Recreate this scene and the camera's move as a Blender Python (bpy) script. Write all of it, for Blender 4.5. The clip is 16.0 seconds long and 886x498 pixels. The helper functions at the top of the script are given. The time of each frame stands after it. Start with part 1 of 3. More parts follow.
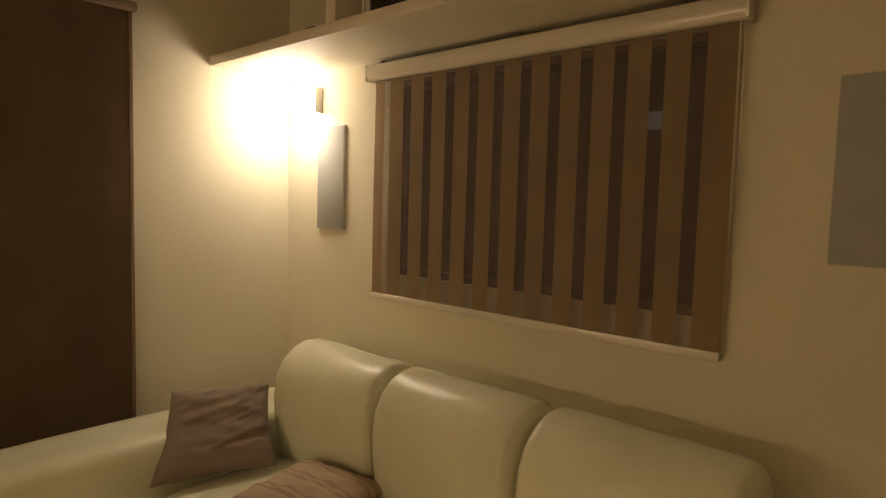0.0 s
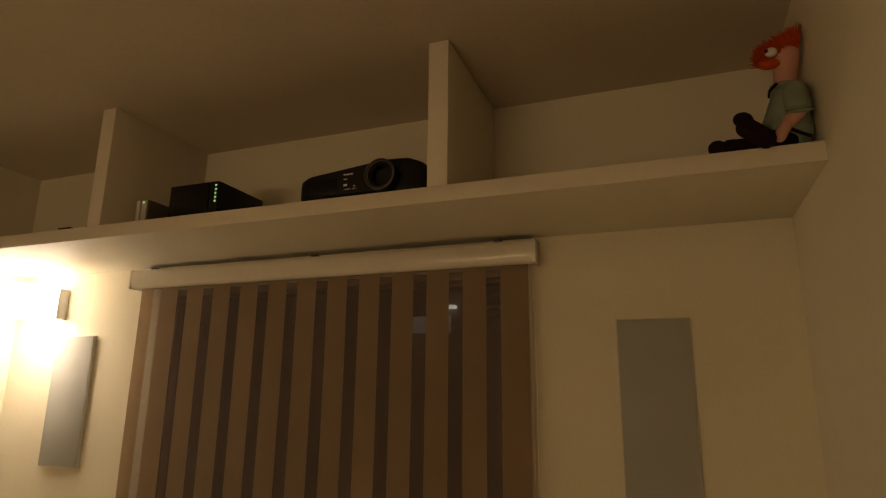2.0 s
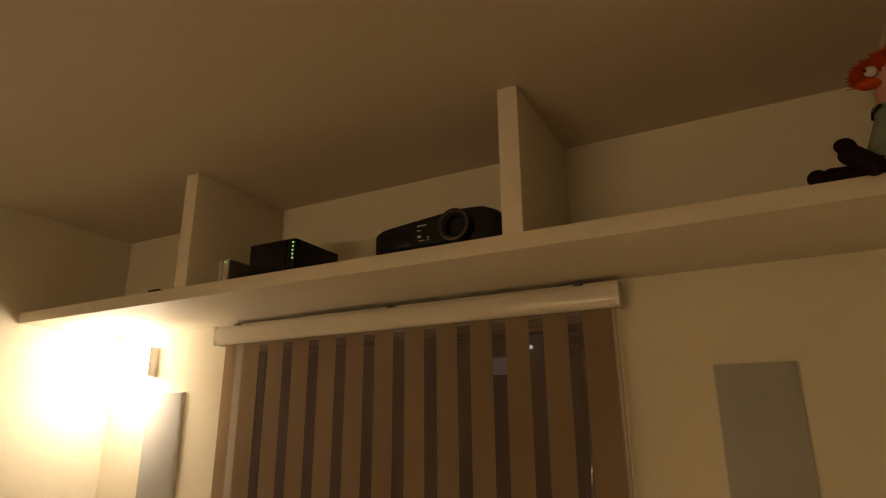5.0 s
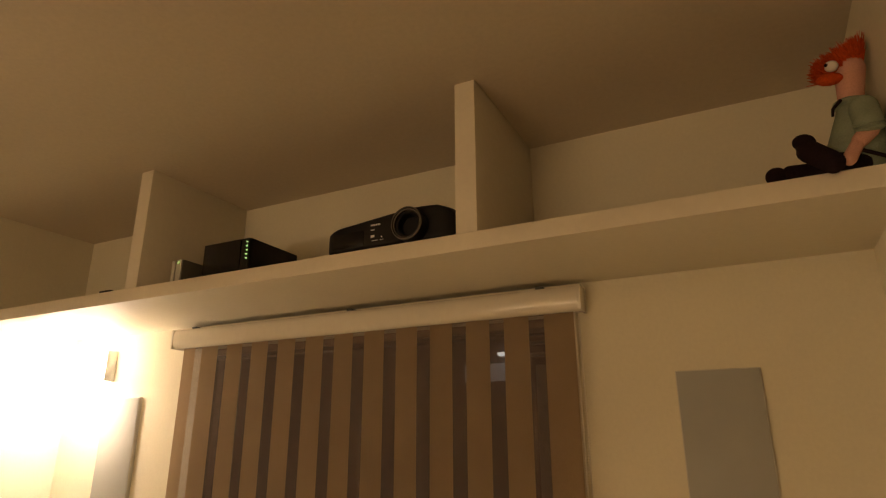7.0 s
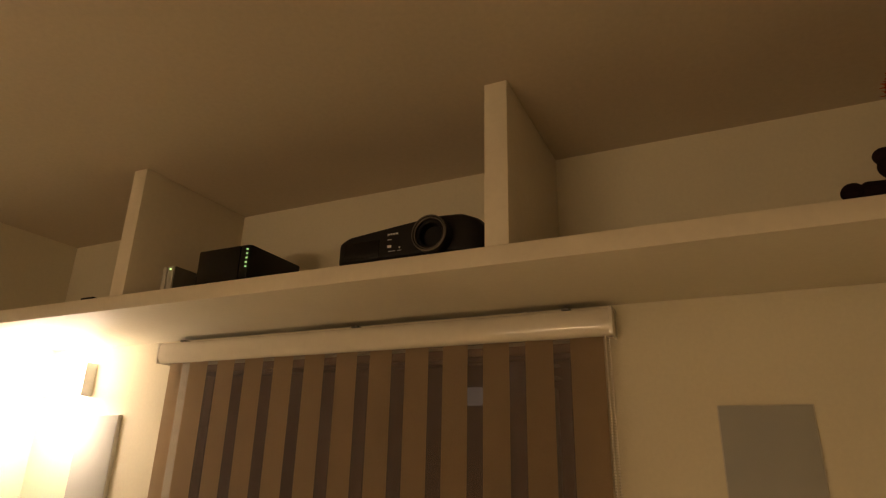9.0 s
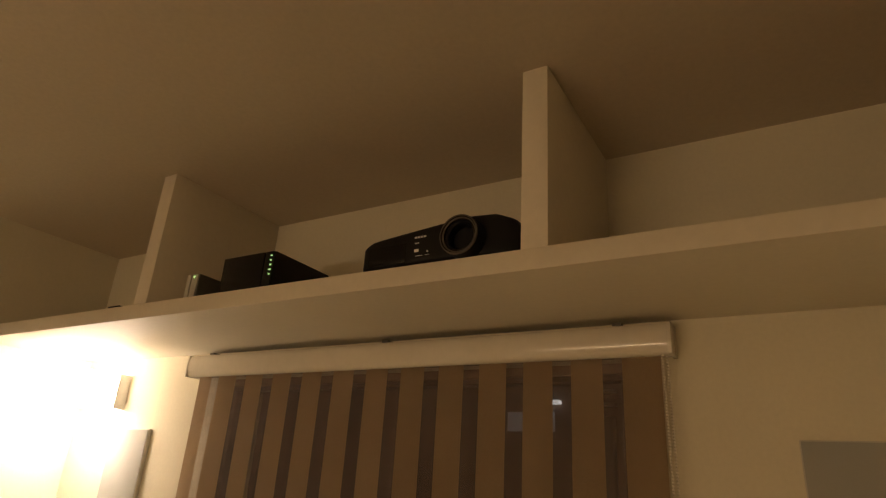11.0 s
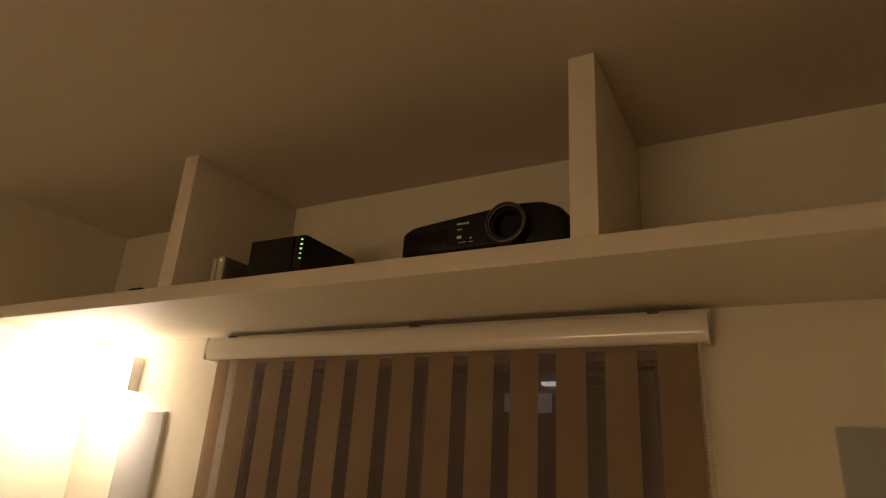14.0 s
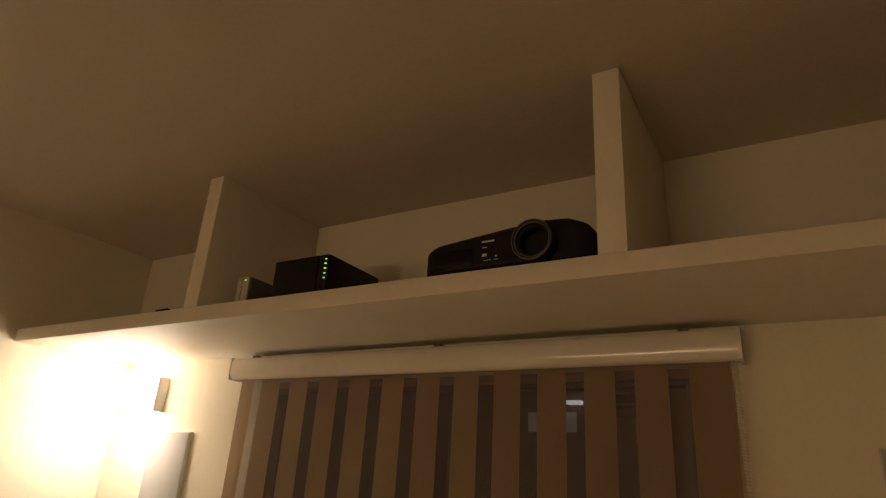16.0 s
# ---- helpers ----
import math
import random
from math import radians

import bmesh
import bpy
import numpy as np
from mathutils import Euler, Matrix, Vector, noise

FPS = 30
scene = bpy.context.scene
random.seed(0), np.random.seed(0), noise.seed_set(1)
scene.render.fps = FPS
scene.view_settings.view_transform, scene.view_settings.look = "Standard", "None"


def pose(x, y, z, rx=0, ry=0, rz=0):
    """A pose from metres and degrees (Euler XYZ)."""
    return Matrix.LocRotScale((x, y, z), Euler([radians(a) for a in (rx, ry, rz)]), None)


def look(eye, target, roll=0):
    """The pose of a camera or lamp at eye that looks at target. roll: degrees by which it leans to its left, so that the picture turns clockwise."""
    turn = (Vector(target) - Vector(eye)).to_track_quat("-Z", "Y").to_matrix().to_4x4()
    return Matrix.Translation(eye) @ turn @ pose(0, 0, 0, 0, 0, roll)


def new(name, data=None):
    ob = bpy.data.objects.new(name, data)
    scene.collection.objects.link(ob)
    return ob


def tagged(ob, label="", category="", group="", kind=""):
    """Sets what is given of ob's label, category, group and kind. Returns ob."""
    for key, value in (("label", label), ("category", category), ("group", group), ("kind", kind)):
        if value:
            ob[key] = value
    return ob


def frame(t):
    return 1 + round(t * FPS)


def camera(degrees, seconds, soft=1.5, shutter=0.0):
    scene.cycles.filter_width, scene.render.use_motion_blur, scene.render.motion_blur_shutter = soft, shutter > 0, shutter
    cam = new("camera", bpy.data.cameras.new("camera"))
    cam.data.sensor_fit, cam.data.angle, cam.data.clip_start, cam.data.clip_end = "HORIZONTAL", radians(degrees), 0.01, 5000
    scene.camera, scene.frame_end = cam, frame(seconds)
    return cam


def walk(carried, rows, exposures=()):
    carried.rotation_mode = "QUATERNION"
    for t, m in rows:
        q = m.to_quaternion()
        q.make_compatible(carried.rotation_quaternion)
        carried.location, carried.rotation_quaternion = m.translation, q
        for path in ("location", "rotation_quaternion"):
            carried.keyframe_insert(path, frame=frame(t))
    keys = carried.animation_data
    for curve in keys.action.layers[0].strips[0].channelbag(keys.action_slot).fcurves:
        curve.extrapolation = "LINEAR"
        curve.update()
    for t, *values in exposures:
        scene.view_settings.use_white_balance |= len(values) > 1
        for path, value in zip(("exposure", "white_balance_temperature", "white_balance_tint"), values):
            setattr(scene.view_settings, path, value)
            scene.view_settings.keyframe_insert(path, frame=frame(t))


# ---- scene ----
cam = camera(72.0, 16.0, soft=1.2)
PATH = [
    (0, (0.01, 0.061, 1.626), (-1.323, 1.545, 1.475), 1.6),
    (0.5, (-0.018, 0.172, 1.678), (-1.315, 1.694, 1.675), 1.7),
    (1, (-0.072, 0.168, 1.705), (-1.238, 1.787, 1.834), 0.8),
    (1.5, (-0.142, 0.123, 1.753), (-1.102, 1.847, 2.077), -0.5),
    (2, (-0.17, 0.141, 1.788), (-0.864, 1.959, 2.252), 0.6),
    (2.5, (-0.165, 0.18, 1.822), (-0.705, 2.037, 2.329), -0.8),
    (3, (-0.141, 0.208, 1.836), (-0.613, 2.081, 2.355), -0.3),
    (3.5, (-0.156, 0.199, 1.847), (-0.79, 2.017, 2.388), -0.5),
    (3.7, (-0.163, 0.188, 1.849), (-0.89, 1.971, 2.393), -0.5),
    (4.75, (-0.195, 0.165, 1.84), (-1.085, 1.869, 2.41), -0.5),
    (5.8, (-0.222, 0.147, 1.828), (-1.016, 1.875, 2.442), -0.6),
    (6, (-0.201, 0.15, 1.838), (-0.917, 1.923, 2.424), -1.1),
    (6.5, (-0.161, 0.199, 1.849), (-0.823, 1.994, 2.432), -0.7),
    (7, (-0.14, 0.275, 1.837), (-0.999, 1.978, 2.438), -0.2),
    (7.5, (-0.132, 0.34, 1.828), (-1.07, 2.005, 2.418), 0.7),
    (8, (-0.166, 0.368, 1.831), (-1.096, 2.031, 2.44), 1.2),
    (8.5, (-0.231, 0.371, 1.862), (-1.039, 2.078, 2.521), -0.2),
    (9, (-0.299, 0.371, 1.869), (-1.109, 2.075, 2.531), 1.3),
    (9.5, (-0.335, 0.37, 1.873), (-1.173, 2.047, 2.57), 2.3),
    (9.7, (-0.343, 0.378, 1.886), (-1.186, 2.063, 2.566), 2.4),
    (11.8, (-0.312, 0.614, 1.886), (-1.325, 2.169, 2.632), 4.0),
    (12, (-0.333, 0.587, 1.883), (-1.313, 2.17, 2.613), 3.4),
    (12.5, (-0.398, 0.504, 1.892), (-1.315, 2.143, 2.58), 3.1),
    (13, (-0.438, 0.472, 1.893), (-1.355, 2.115, 2.573), 4.1),
    (13.5, (-0.447, 0.476, 1.892), (-1.355, 2.125, 2.567), 4.0),
    (14, (-0.446, 0.479, 1.892), (-1.369, 2.122, 2.559), 3.6),
    (14.5, (-0.45, 0.485, 1.89), (-1.385, 2.124, 2.553), 4.1),
    (15, (-0.469, 0.483, 1.884), (-1.433, 2.098, 2.566), 4.6),
    (15.5, (-0.48, 0.475, 1.891), (-1.47, 2.074, 2.571), 4.6),
    (16, (-0.462, 0.482, 1.897), (-1.435, 2.075, 2.614), 3.7),
]
EXPOSURES = [(0, -1.28, 6200, 10), (0.5, -1.76, 6150, 10), (1.0, -2.06, 6050, 10), (1.5, -2.22, 6000, 10), (2.0, -1.52, 6400, 12), (2.5, -0.69, 6700, 14), (3.0, -0.55, 6450, 12), (3.5, -0.47, 6700, 13), (3.7, -0.48, 6700, 13), (5.8, -1.59, 6300, 14), (6.0, -1.48, 6300, 15), (6.5, -0.91, 6600, 16), (7, -0.76, 6500, 16), (7.5, -1.01, 6450, 16), (8, -1.08, 6450, 16), (8.5, -1.11, 6450, 16), (9, -0.98, 6400, 16), (9.5, -0.92, 6400, 16), (12, -1.25, 6200, 16), (13, -1.22, 6150, 17), (16, -1.49, 6100, 17)]
walk(cam, [(t, look(eye, target, roll)) for t, eye, target, roll in PATH], EXPOSURES)

# ---- light ----
WARM = (1.0, 0.70, 0.405)
LAMP_WHITE = (1.0, 0.785, 0.565)
world = bpy.data.worlds.new("night_sky")
scene.world = world
world.use_nodes = True
world.node_tree.nodes["Background"].inputs[0].default_value = (0.010, 0.012, 0.020, 1)
world.node_tree.nodes["Background"].inputs[1].default_value = 0.25
SHADE_GLOW = 31.0     # wall lamp beside the blind, its sides and top
DOWN_GLOW = 88.0     # its open lower side
FRONT_GLOW = 55.0     # its thicker front
ROOM_GLOW = 27.0      # unseen light on the far side of the room, added as a long tube


# ---- materials ----
def material(name, colour, rough=0.6, metal=0.0, grain=0.0, grain_size=60.0, stain=0.0, stain_size=3.0, bump=0.0,
             bump_size=200.0, spec=0.5, stretch=(1, 1, 1), coat=0.0):
    """A surface with variation at two scales and a fine relief, in object space metres."""
    m = bpy.data.materials.new(name)
    m.use_nodes = True
    nt = m.node_tree
    b = nt.nodes["Principled BSDF"]
    b.inputs["Roughness"].default_value = rough
    b.inputs["Metallic"].default_value = metal
    b.inputs["Specular IOR Level"].default_value = spec
    b.inputs["Coat Weight"].default_value = coat
    b.inputs["Base Color"].default_value = (*colour, 1)
    co = nt.nodes.new("ShaderNodeTexCoord")
    mp = nt.nodes.new("ShaderNodeMapping")
    mp.inputs["Scale"].default_value = stretch
    nt.links.new(co.outputs["Object"], mp.inputs["Vector"])

    def noise_tex(size, detail):
        n = nt.nodes.new("ShaderNodeTexNoise")
        n.inputs["Scale"].default_value = size
        n.inputs["Detail"].default_value = detail
        nt.links.new(mp.outputs["Vector"], n.inputs["Vector"])
        return n

    last = None
    for size, amount, detail in ((stain_size, stain, 3), (grain_size, grain, 5)):
        if amount <= 0:
            continue
        n = noise_tex(size, detail)
        ramp = nt.nodes.new("ShaderNodeMapRange")
        ramp.inputs["From Min"].default_value, ramp.inputs["From Max"].default_value = 0.3, 0.7
        ramp.inputs["To Min"].default_value, ramp.inputs["To Max"].default_value = 1 - amount, 1 + amount
        nt.links.new(n.outputs["Fac"], ramp.inputs["Value"])
        mul = nt.nodes.new("ShaderNodeVectorMath")
        mul.operation = "MULTIPLY"
        if last is None:
            mul.inputs[0].default_value = colour
        else:
            nt.links.new(last.outputs[0], mul.inputs[0])
        nt.links.new(ramp.outputs[0], mul.inputs[1])
        last = mul
    if last is not None:
        nt.links.new(last.outputs[0], b.inputs["Base Color"])
    if bump > 0:
        n = noise_tex(bump_size, 6)
        bp = nt.nodes.new("ShaderNodeBump")
        bp.inputs["Strength"].default_value = bump
        bp.inputs["Distance"].default_value = 0.002
        nt.links.new(n.outputs["Fac"], bp.inputs["Height"])
        nt.links.new(bp.outputs[0], b.inputs["Normal"])
    return m


def glowing(name, colour, strength):
    m = bpy.data.materials.new(name)
    m.use_nodes = True
    b = m.node_tree.nodes["Principled BSDF"]
    b.inputs["Base Color"].default_value = (0.8, 0.8, 0.78, 1)
    b.inputs["Emission Color"].default_value = (*colour, 1)
    b.inputs["Emission Strength"].default_value = strength
    return m


def see_through(name, colour, clear, rough=0.8):
    """Thin woven sheer: part of the light goes straight through."""
    m = bpy.data.materials.new(name)
    m.use_nodes = True
    nt = m.node_tree
    b = nt.nodes["Principled BSDF"]
    b.inputs["Base Color"].default_value = (*colour, 1)
    b.inputs["Roughness"].default_value = rough
    b.inputs["Specular IOR Level"].default_value = 0.1
    tr = nt.nodes.new("ShaderNodeBsdfTransparent")
    mix = nt.nodes.new("ShaderNodeMixShader")
    n = nt.nodes.new("ShaderNodeTexNoise")
    n.inputs["Scale"].default_value = 40
    co = nt.nodes.new("ShaderNodeTexCoord")
    nt.links.new(co.outputs["Object"], n.inputs["Vector"])
    r = nt.nodes.new("ShaderNodeMapRange")
    r.inputs["To Min"].default_value, r.inputs["To Max"].default_value = clear - 0.08, clear + 0.08
    nt.links.new(n.outputs["Fac"], r.inputs["Value"])
    nt.links.new(r.outputs[0], mix.inputs[0])
    nt.links.new(b.outputs[0], mix.inputs[1])
    nt.links.new(tr.outputs[0], mix.inputs[2])
    nt.links.new(mix.outputs[0], nt.nodes["Material Output"].inputs["Surface"])
    return m


M_WALL = material("wall_paint", (0.78, 0.73, 0.57), 0.75, grain=0.02, grain_size=90, stain=0.03, stain_size=1.7, bump=0.25, bump_size=260, spec=0.25)
M_CEIL = material("ceiling_paper", (0.63, 0.555, 0.425), 0.85, grain=0.03, grain_size=70, stain=0.03, stain_size=1.3, bump=0.3, bump_size=300, spec=0.15)
M_SHELF = material("shelf_paint", (0.78, 0.725, 0.59), 0.55, grain=0.02, grain_size=60, stain=0.03, stain_size=2.5, bump=0.12, bump_size=120, spec=0.35)
M_FLOOR = material("floor_oak", (0.44, 0.32, 0.20), 0.4, grain=0.18, grain_size=22, stain=0.12, stain_size=2, bump=0.15, bump_size=60, stretch=(1, 6, 1))
M_LEATHER = material("cream_leather", (0.80, 0.80, 0.61), 0.27, grain=0.03, grain_size=130, stain=0.05, stain_size=4, bump=0.35, bump_size=230, spec=0.5)
M_PILLOW = material("mauve_cotton", (0.275, 0.22, 0.18), 0.9, grain=0.10, grain_size=320, stain=0.08, stain_size=6, bump=0.5, bump_size=420, spec=0.15)
M_STRIPE = material("striped_weave", (0.52, 0.42, 0.31), 0.9, grain=0.10, grain_size=280, stain=0.06, stain_size=7, bump=0.5, bump_size=400, spec=0.15)
M_STRIPE_DARK = material("striped_weave_dark", (0.41, 0.32, 0.23), 0.9, grain=0.10, grain_size=280, bump=0.5, bump_size=400, spec=0.15)
M_FRINGE = material("dark_yarn", (0.13, 0.08, 0.05), 0.95, grain=0.2, grain_size=200, bump=0.3, spec=0.1)
M_FABRIC = material("blind_fabric", (0.48, 0.36, 0.225), 0.85, grain=0.07, grain_size=420, stain=0.05, stain_size=5, bump=0.35, bump_size=500, spec=0.15)
M_SHEER = see_through("blind_sheer", (0.37, 0.29, 0.255), 0.62)
M_DARKBLIND = material("dark_blind_fabric", (0.22, 0.152, 0.094), 0.9, grain=0.10, grain_size=350, stain=0.08, stain_size=4, bump=0.4, bump_size=450, spec=0.1)
M_RAIL = material("cream_rail", (0.76, 0.71, 0.60), 0.10, grain=0.02, grain_size=40, stain=0.03, spec=0.9)
M_GRILLE = material("speaker_cloth", (0.415, 0.42, 0.395), 0.8, grain=0.06, grain_size=500, stain=0.04, stain_size=6, bump=0.3, bump_size=600, spec=0.2)
M_GRILLE_EDGE = material("speaker_edge", (0.60, 0.58, 0.52), 0.5, grain=0.03, bump=0.1)
M_BLACK = material("black_plastic", (0.008, 0.008, 0.009), 0.5, spec=0.25, grain=0.15, grain_size=300, stain=0.15, stain_size=12, bump=0.15, bump_size=500)
M_GLOSS = material("gloss_black", (0.006, 0.006, 0.007), 0.22, spec=0.3, grain=0.05, stain=0.1, stain_size=9)
M_LENSRING = material("lens_ring", (0.035, 0.033, 0.03), 0.4, metal=0.3, grain=0.1, grain_size=200, stain=0.1)
M_LENSGLASS = material("coated_glass", (0.020, 0.008, 0.006), 0.12, spec=0.6, stain=0.1, stain_size=20, coat=0.4)
M_LENSRIM = material("lens_rim", (0.12, 0.105, 0.09), 0.45, grain=0.08, grain_size=300)
M_BROWN = material("brown_finish", (0.24, 0.165, 0.105), 0.6, grain=0.12, grain_size=40, stain=0.08, bump=0.15, stretch=(1, 8, 8))
M_GREY = material("grey_plastic", (0.12, 0.115, 0.10), 0.5, grain=0.05, stain=0.08, stain_size=15, bump=0.1)
M_PALE = material("pale_plastic", (0.52, 0.51, 0.45), 0.45, grain=0.03, stain=0.05, stain_size=15, bump=0.1)
M_PRINT = material("printed_mark", (0.80, 0.79, 0.76), 0.5, grain=0.04)
M_METAL = material("lamp_metal", (0.70, 0.70, 0.68), 0.5, metal=0.0, grain=0.04, stain=0.05)
M_LED = glowing("green_light", (0.45, 1.0, 0.25), 4.6)
M_SHADE = glowing("frosted_shade", LAMP_WHITE, SHADE_GLOW)
M_DOWN = glowing("lower_diffuser", LAMP_WHITE, DOWN_GLOW)
M_FRONT = glowing("frosted_front", LAMP_WHITE, FRONT_GLOW)
M_SHADE_FAR = glowing("room_lamp_glass", WARM, ROOM_GLOW)
M_FRAME = material("bronze_frame", (0.10, 0.085, 0.07), 0.45, metal=0.5, grain=0.05, stain=0.06)
M_FOAM = material("rubber", (0.02, 0.02, 0.02), 0.7, grain=0.1)
M_OUT = material("night_siding", (0.20, 0.17, 0.15), 0.8, grain=0.1, stain=0.1, bump=0.3)
M_OUTPANE = glowing("lit_frosted_pane", (0.9, 0.85, 0.75), 0.12)
M_OUTLAMP = glowing("outdoor_lamp", (1.0, 0.95, 0.85), 1.6)
M_SKIN = material("doll_felt", (0.62, 0.34, 0.26), 0.95, grain=0.08, grain_size=300, bump=0.4, bump_size=400, spec=0.1)
M_HAIR = material("doll_yarn", (0.55, 0.075, 0.012), 0.95, grain=0.2, grain_size=160, bump=0.6, bump_size=250, spec=0.1)
M_SHIRT = material("doll_shirt", (0.27, 0.32, 0.235), 0.95, grain=0.08, grain_size=260, stain=0.1, stain_size=14, bump=0.4, bump_size=350, spec=0.1)
M_TROUSER = material("doll_trousers", (0.018, 0.010, 0.012), 0.95, grain=0.2, grain_size=220, bump=0.4, spec=0.1)
M_WHITE = material("doll_white", (0.75, 0.72, 0.65), 0.6, grain=0.04)

M_GLASS = bpy.data.materials.new("window_glass")
M_GLASS.use_nodes = True
_b = M_GLASS.node_tree.nodes["Principled BSDF"]
_b.inputs["Transmission Weight"].default_value = 1.0
_b.inputs["Roughness"].default_value = 0.01
_b.inputs["Base Color"].default_value = (0.75, 0.78, 0.78, 1)


# ---- mesh helpers ----
def box(bm, x0, x1, y0, y1, z0, z1, bevel=0.0, segments=2):
    made = bmesh.ops.create_cube(bm, size=1.0, matrix=Matrix.Translation(((x0 + x1) / 2, (y0 + y1) / 2, (z0 + z1) / 2)) @ Matrix.Diagonal((x1 - x0, y1 - y0, z1 - z0, 1)))
    if bevel > 0:
        edges = list({e for v in made["verts"] for e in v.link_edges})
        bmesh.ops.bevel(bm, geom=edges, offset=bevel, segments=segments, profile=0.5, affect="EDGES")
    return bm


def boxes(*items, bevel=0.0):
    bm = bmesh.new()
    for it in items:
        box(bm, *it, bevel=bevel)
    return bm


def tube(bm, a, b, r0, r1=None, n=20, caps=True):
    a, b = Vector(a), Vector(b)
    d = b - a
    m = Matrix.Translation((a + b) / 2) @ d.to_track_quat("Z", "Y").to_matrix().to_4x4()
    bmesh.ops.create_cone(bm, cap_ends=caps, segments=n, radius1=r0, radius2=r0 if r1 is None else r1, depth=d.length, matrix=m)
    return bm


def ball(bm, c, size, turn=(0, 0, 0), u=16, v=10):
    m = Matrix.Translation(c) @ Euler([radians(a) for a in turn]).to_matrix().to_4x4() @ Matrix.Diagonal((*size, 1))
    bmesh.ops.create_uvsphere(bm, u_segments=u, v_segments=v, radius=1.0, matrix=m)
    return bm


def puffed(w, d, h, power=4.0, cuts=14, lumps=0.0, seed=0.0, matrix=None):
    """A stuffed block: a cube swollen towards a superellipsoid, about the origin, w x d x h."""
    bm = bmesh.new()
    bmesh.ops.create_cube(bm, size=2.0)
    bmesh.ops.subdivide_edges(bm, edges=bm.edges[:], cuts=cuts, use_grid_fill=True)
    for v in bm.verts:
        x, y, z = v.co
        r = (abs(x) ** power + abs(y) ** power + abs(z) ** power) ** (1 / power)
        p = v.co / r
        if lumps:
            p *= 1 + lumps * noise.noise(Vector((p.x * 2.1 + seed, p.y * 2.1, p.z * 2.1)))
        v.co = Vector((p.x * w / 2, p.y * d / 2, p.z * h / 2))
    if matrix is not None:
        bm.transform(matrix)
    return bm


def link(name, bm, mat, smooth=True):
    me = bpy.data.meshes.new(name)
    bmesh.ops.recalc_face_normals(bm, faces=bm.faces[:])
    bm.to_mesh(me)
    bm.free()
    for m in mat if isinstance(mat, (list, tuple)) else [mat]:
        me.materials.append(m)
    if smooth:
        me.polygons.foreach_set("use_smooth", [True] * len(me.polygons))
        me.set_sharp_from_angle(angle=radians(38))
    return new(name, me)


def part(name, bm, mat, parent, label=""):
    ob = link(name, bm, mat)
    ob.parent = parent
    ob.matrix_parent_inverse = parent.matrix_world.inverted() if parent.type != "EMPTY" else Matrix.Translation(-parent.location)
    if label:
        ob["label"] = label
    return ob


def thing(name, at, label, category, group=""):
    e = new(name)
    e.empty_display_size = 0.05
    e.location = at
    return tagged(e, label, category, group)


def structure(name, bm, mat, label, category):
    return tagged(link(name, bm, mat, smooth=False), label, category, kind="structure")


# ---- the room ----
WL, WR, WN, WS, WE = -3.14, 0.185, 2.165, -2.7, 1.5   # left, pier, window wall, back wall, right wall
PIER = 1.16
CEIL = 2.827
WX0, WX1, WZ0, WZ1 = -2.20, -0.70, 1.262, 2.206      # window opening

structure("floor", boxes((WL - 0.2, WE + 0.2, WS - 0.2, WN + 0.2, -0.12, 0.0)), M_FLOOR, "brown wooden floor of the living room", "floor")
structure("ceiling", boxes((WL - 0.2, WE + 0.2, WS - 0.2, WN + 0.2, CEIL, CEIL + 0.12)), M_CEIL, "plain cream papered ceiling above the shelf", "ceiling")
structure("wall_north", boxes((WL, WX0, WN, WN + 0.18, 0, CEIL), (WX1, WR, WN, WN + 0.18, 0, CEIL),
                              (WX0, WX1, WN, WN + 0.18, 0, WZ0), (WX0, WX1, WN, WN + 0.18, WZ1, CEIL)), M_WALL, "cream painted wall with the blind-covered window", "wall")
structure("wall_west", boxes((WL - 0.18, WL, WS, WN + 0.18, 0, CEIL)), M_WALL, "cream painted wall beside the dark roller blind", "wall")
structure("wall_pier", boxes((WR, WE, PIER, WN + 0.18, 0, CEIL)), M_WALL, "projecting cream wall block at the shelf end", "wall")
structure("wall_east", boxes((WE, WE + 0.18, WS, PIER, 0, CEIL)), M_WALL, "plain cream wall of the living room", "wall")
structure("wall_south", boxes((WL, WE, WS - 0.18, WS, 0, CEIL)), M_WALL, "plain cream wall at the back of the room", "wall")

# high shelf under the ceiling, with its uprights
SF = 1.674
SZ0, SZ1 = 2.318, 2.367
shelf = thing("wall_shelf", ((WL + WR) / 2, WN, SZ0), "long cream built-in shelf under the ceiling with two uprights", "shelf")
part("shelf_board", boxes((WL, WR, SF, WN, SZ0, SZ1), bevel=0.002), M_SHELF, shelf)
for x0, x1 in ((-2.142, -2.078), (-0.808, -0.745)):
    part("upright", boxes((x0, x1, SF + 0.001, WN, SZ1, CEIL), bevel=0.002), M_SHELF, shelf)

# window behind the blind
win = tagged(new("window_1"), "dark night window with a bronze frame behind the blind", "window", kind="structure")
win.location = ((WX0 + WX1) / 2, 2.26, WZ0)
fy0, fy1 = 2.178, 2.235
for it in ((WX0, WX1, fy0, fy1, WZ0, WZ0 + 0.035), (WX0, WX1, fy0, fy1, WZ1 - 0.035, WZ1), (WX0, WX0 + 0.035, fy0, fy1, WZ0 + 0.035, WZ1 - 0.035),
           (WX1 - 0.035, WX1, fy0, fy1, WZ0 + 0.035, WZ1 - 0.035), (-1.435, -1.39, fy0, fy1, WZ0 + 0.035, WZ1 - 0.035)):
    part("window_frame", boxes(it, bevel=0.003), M_FRAME, win)
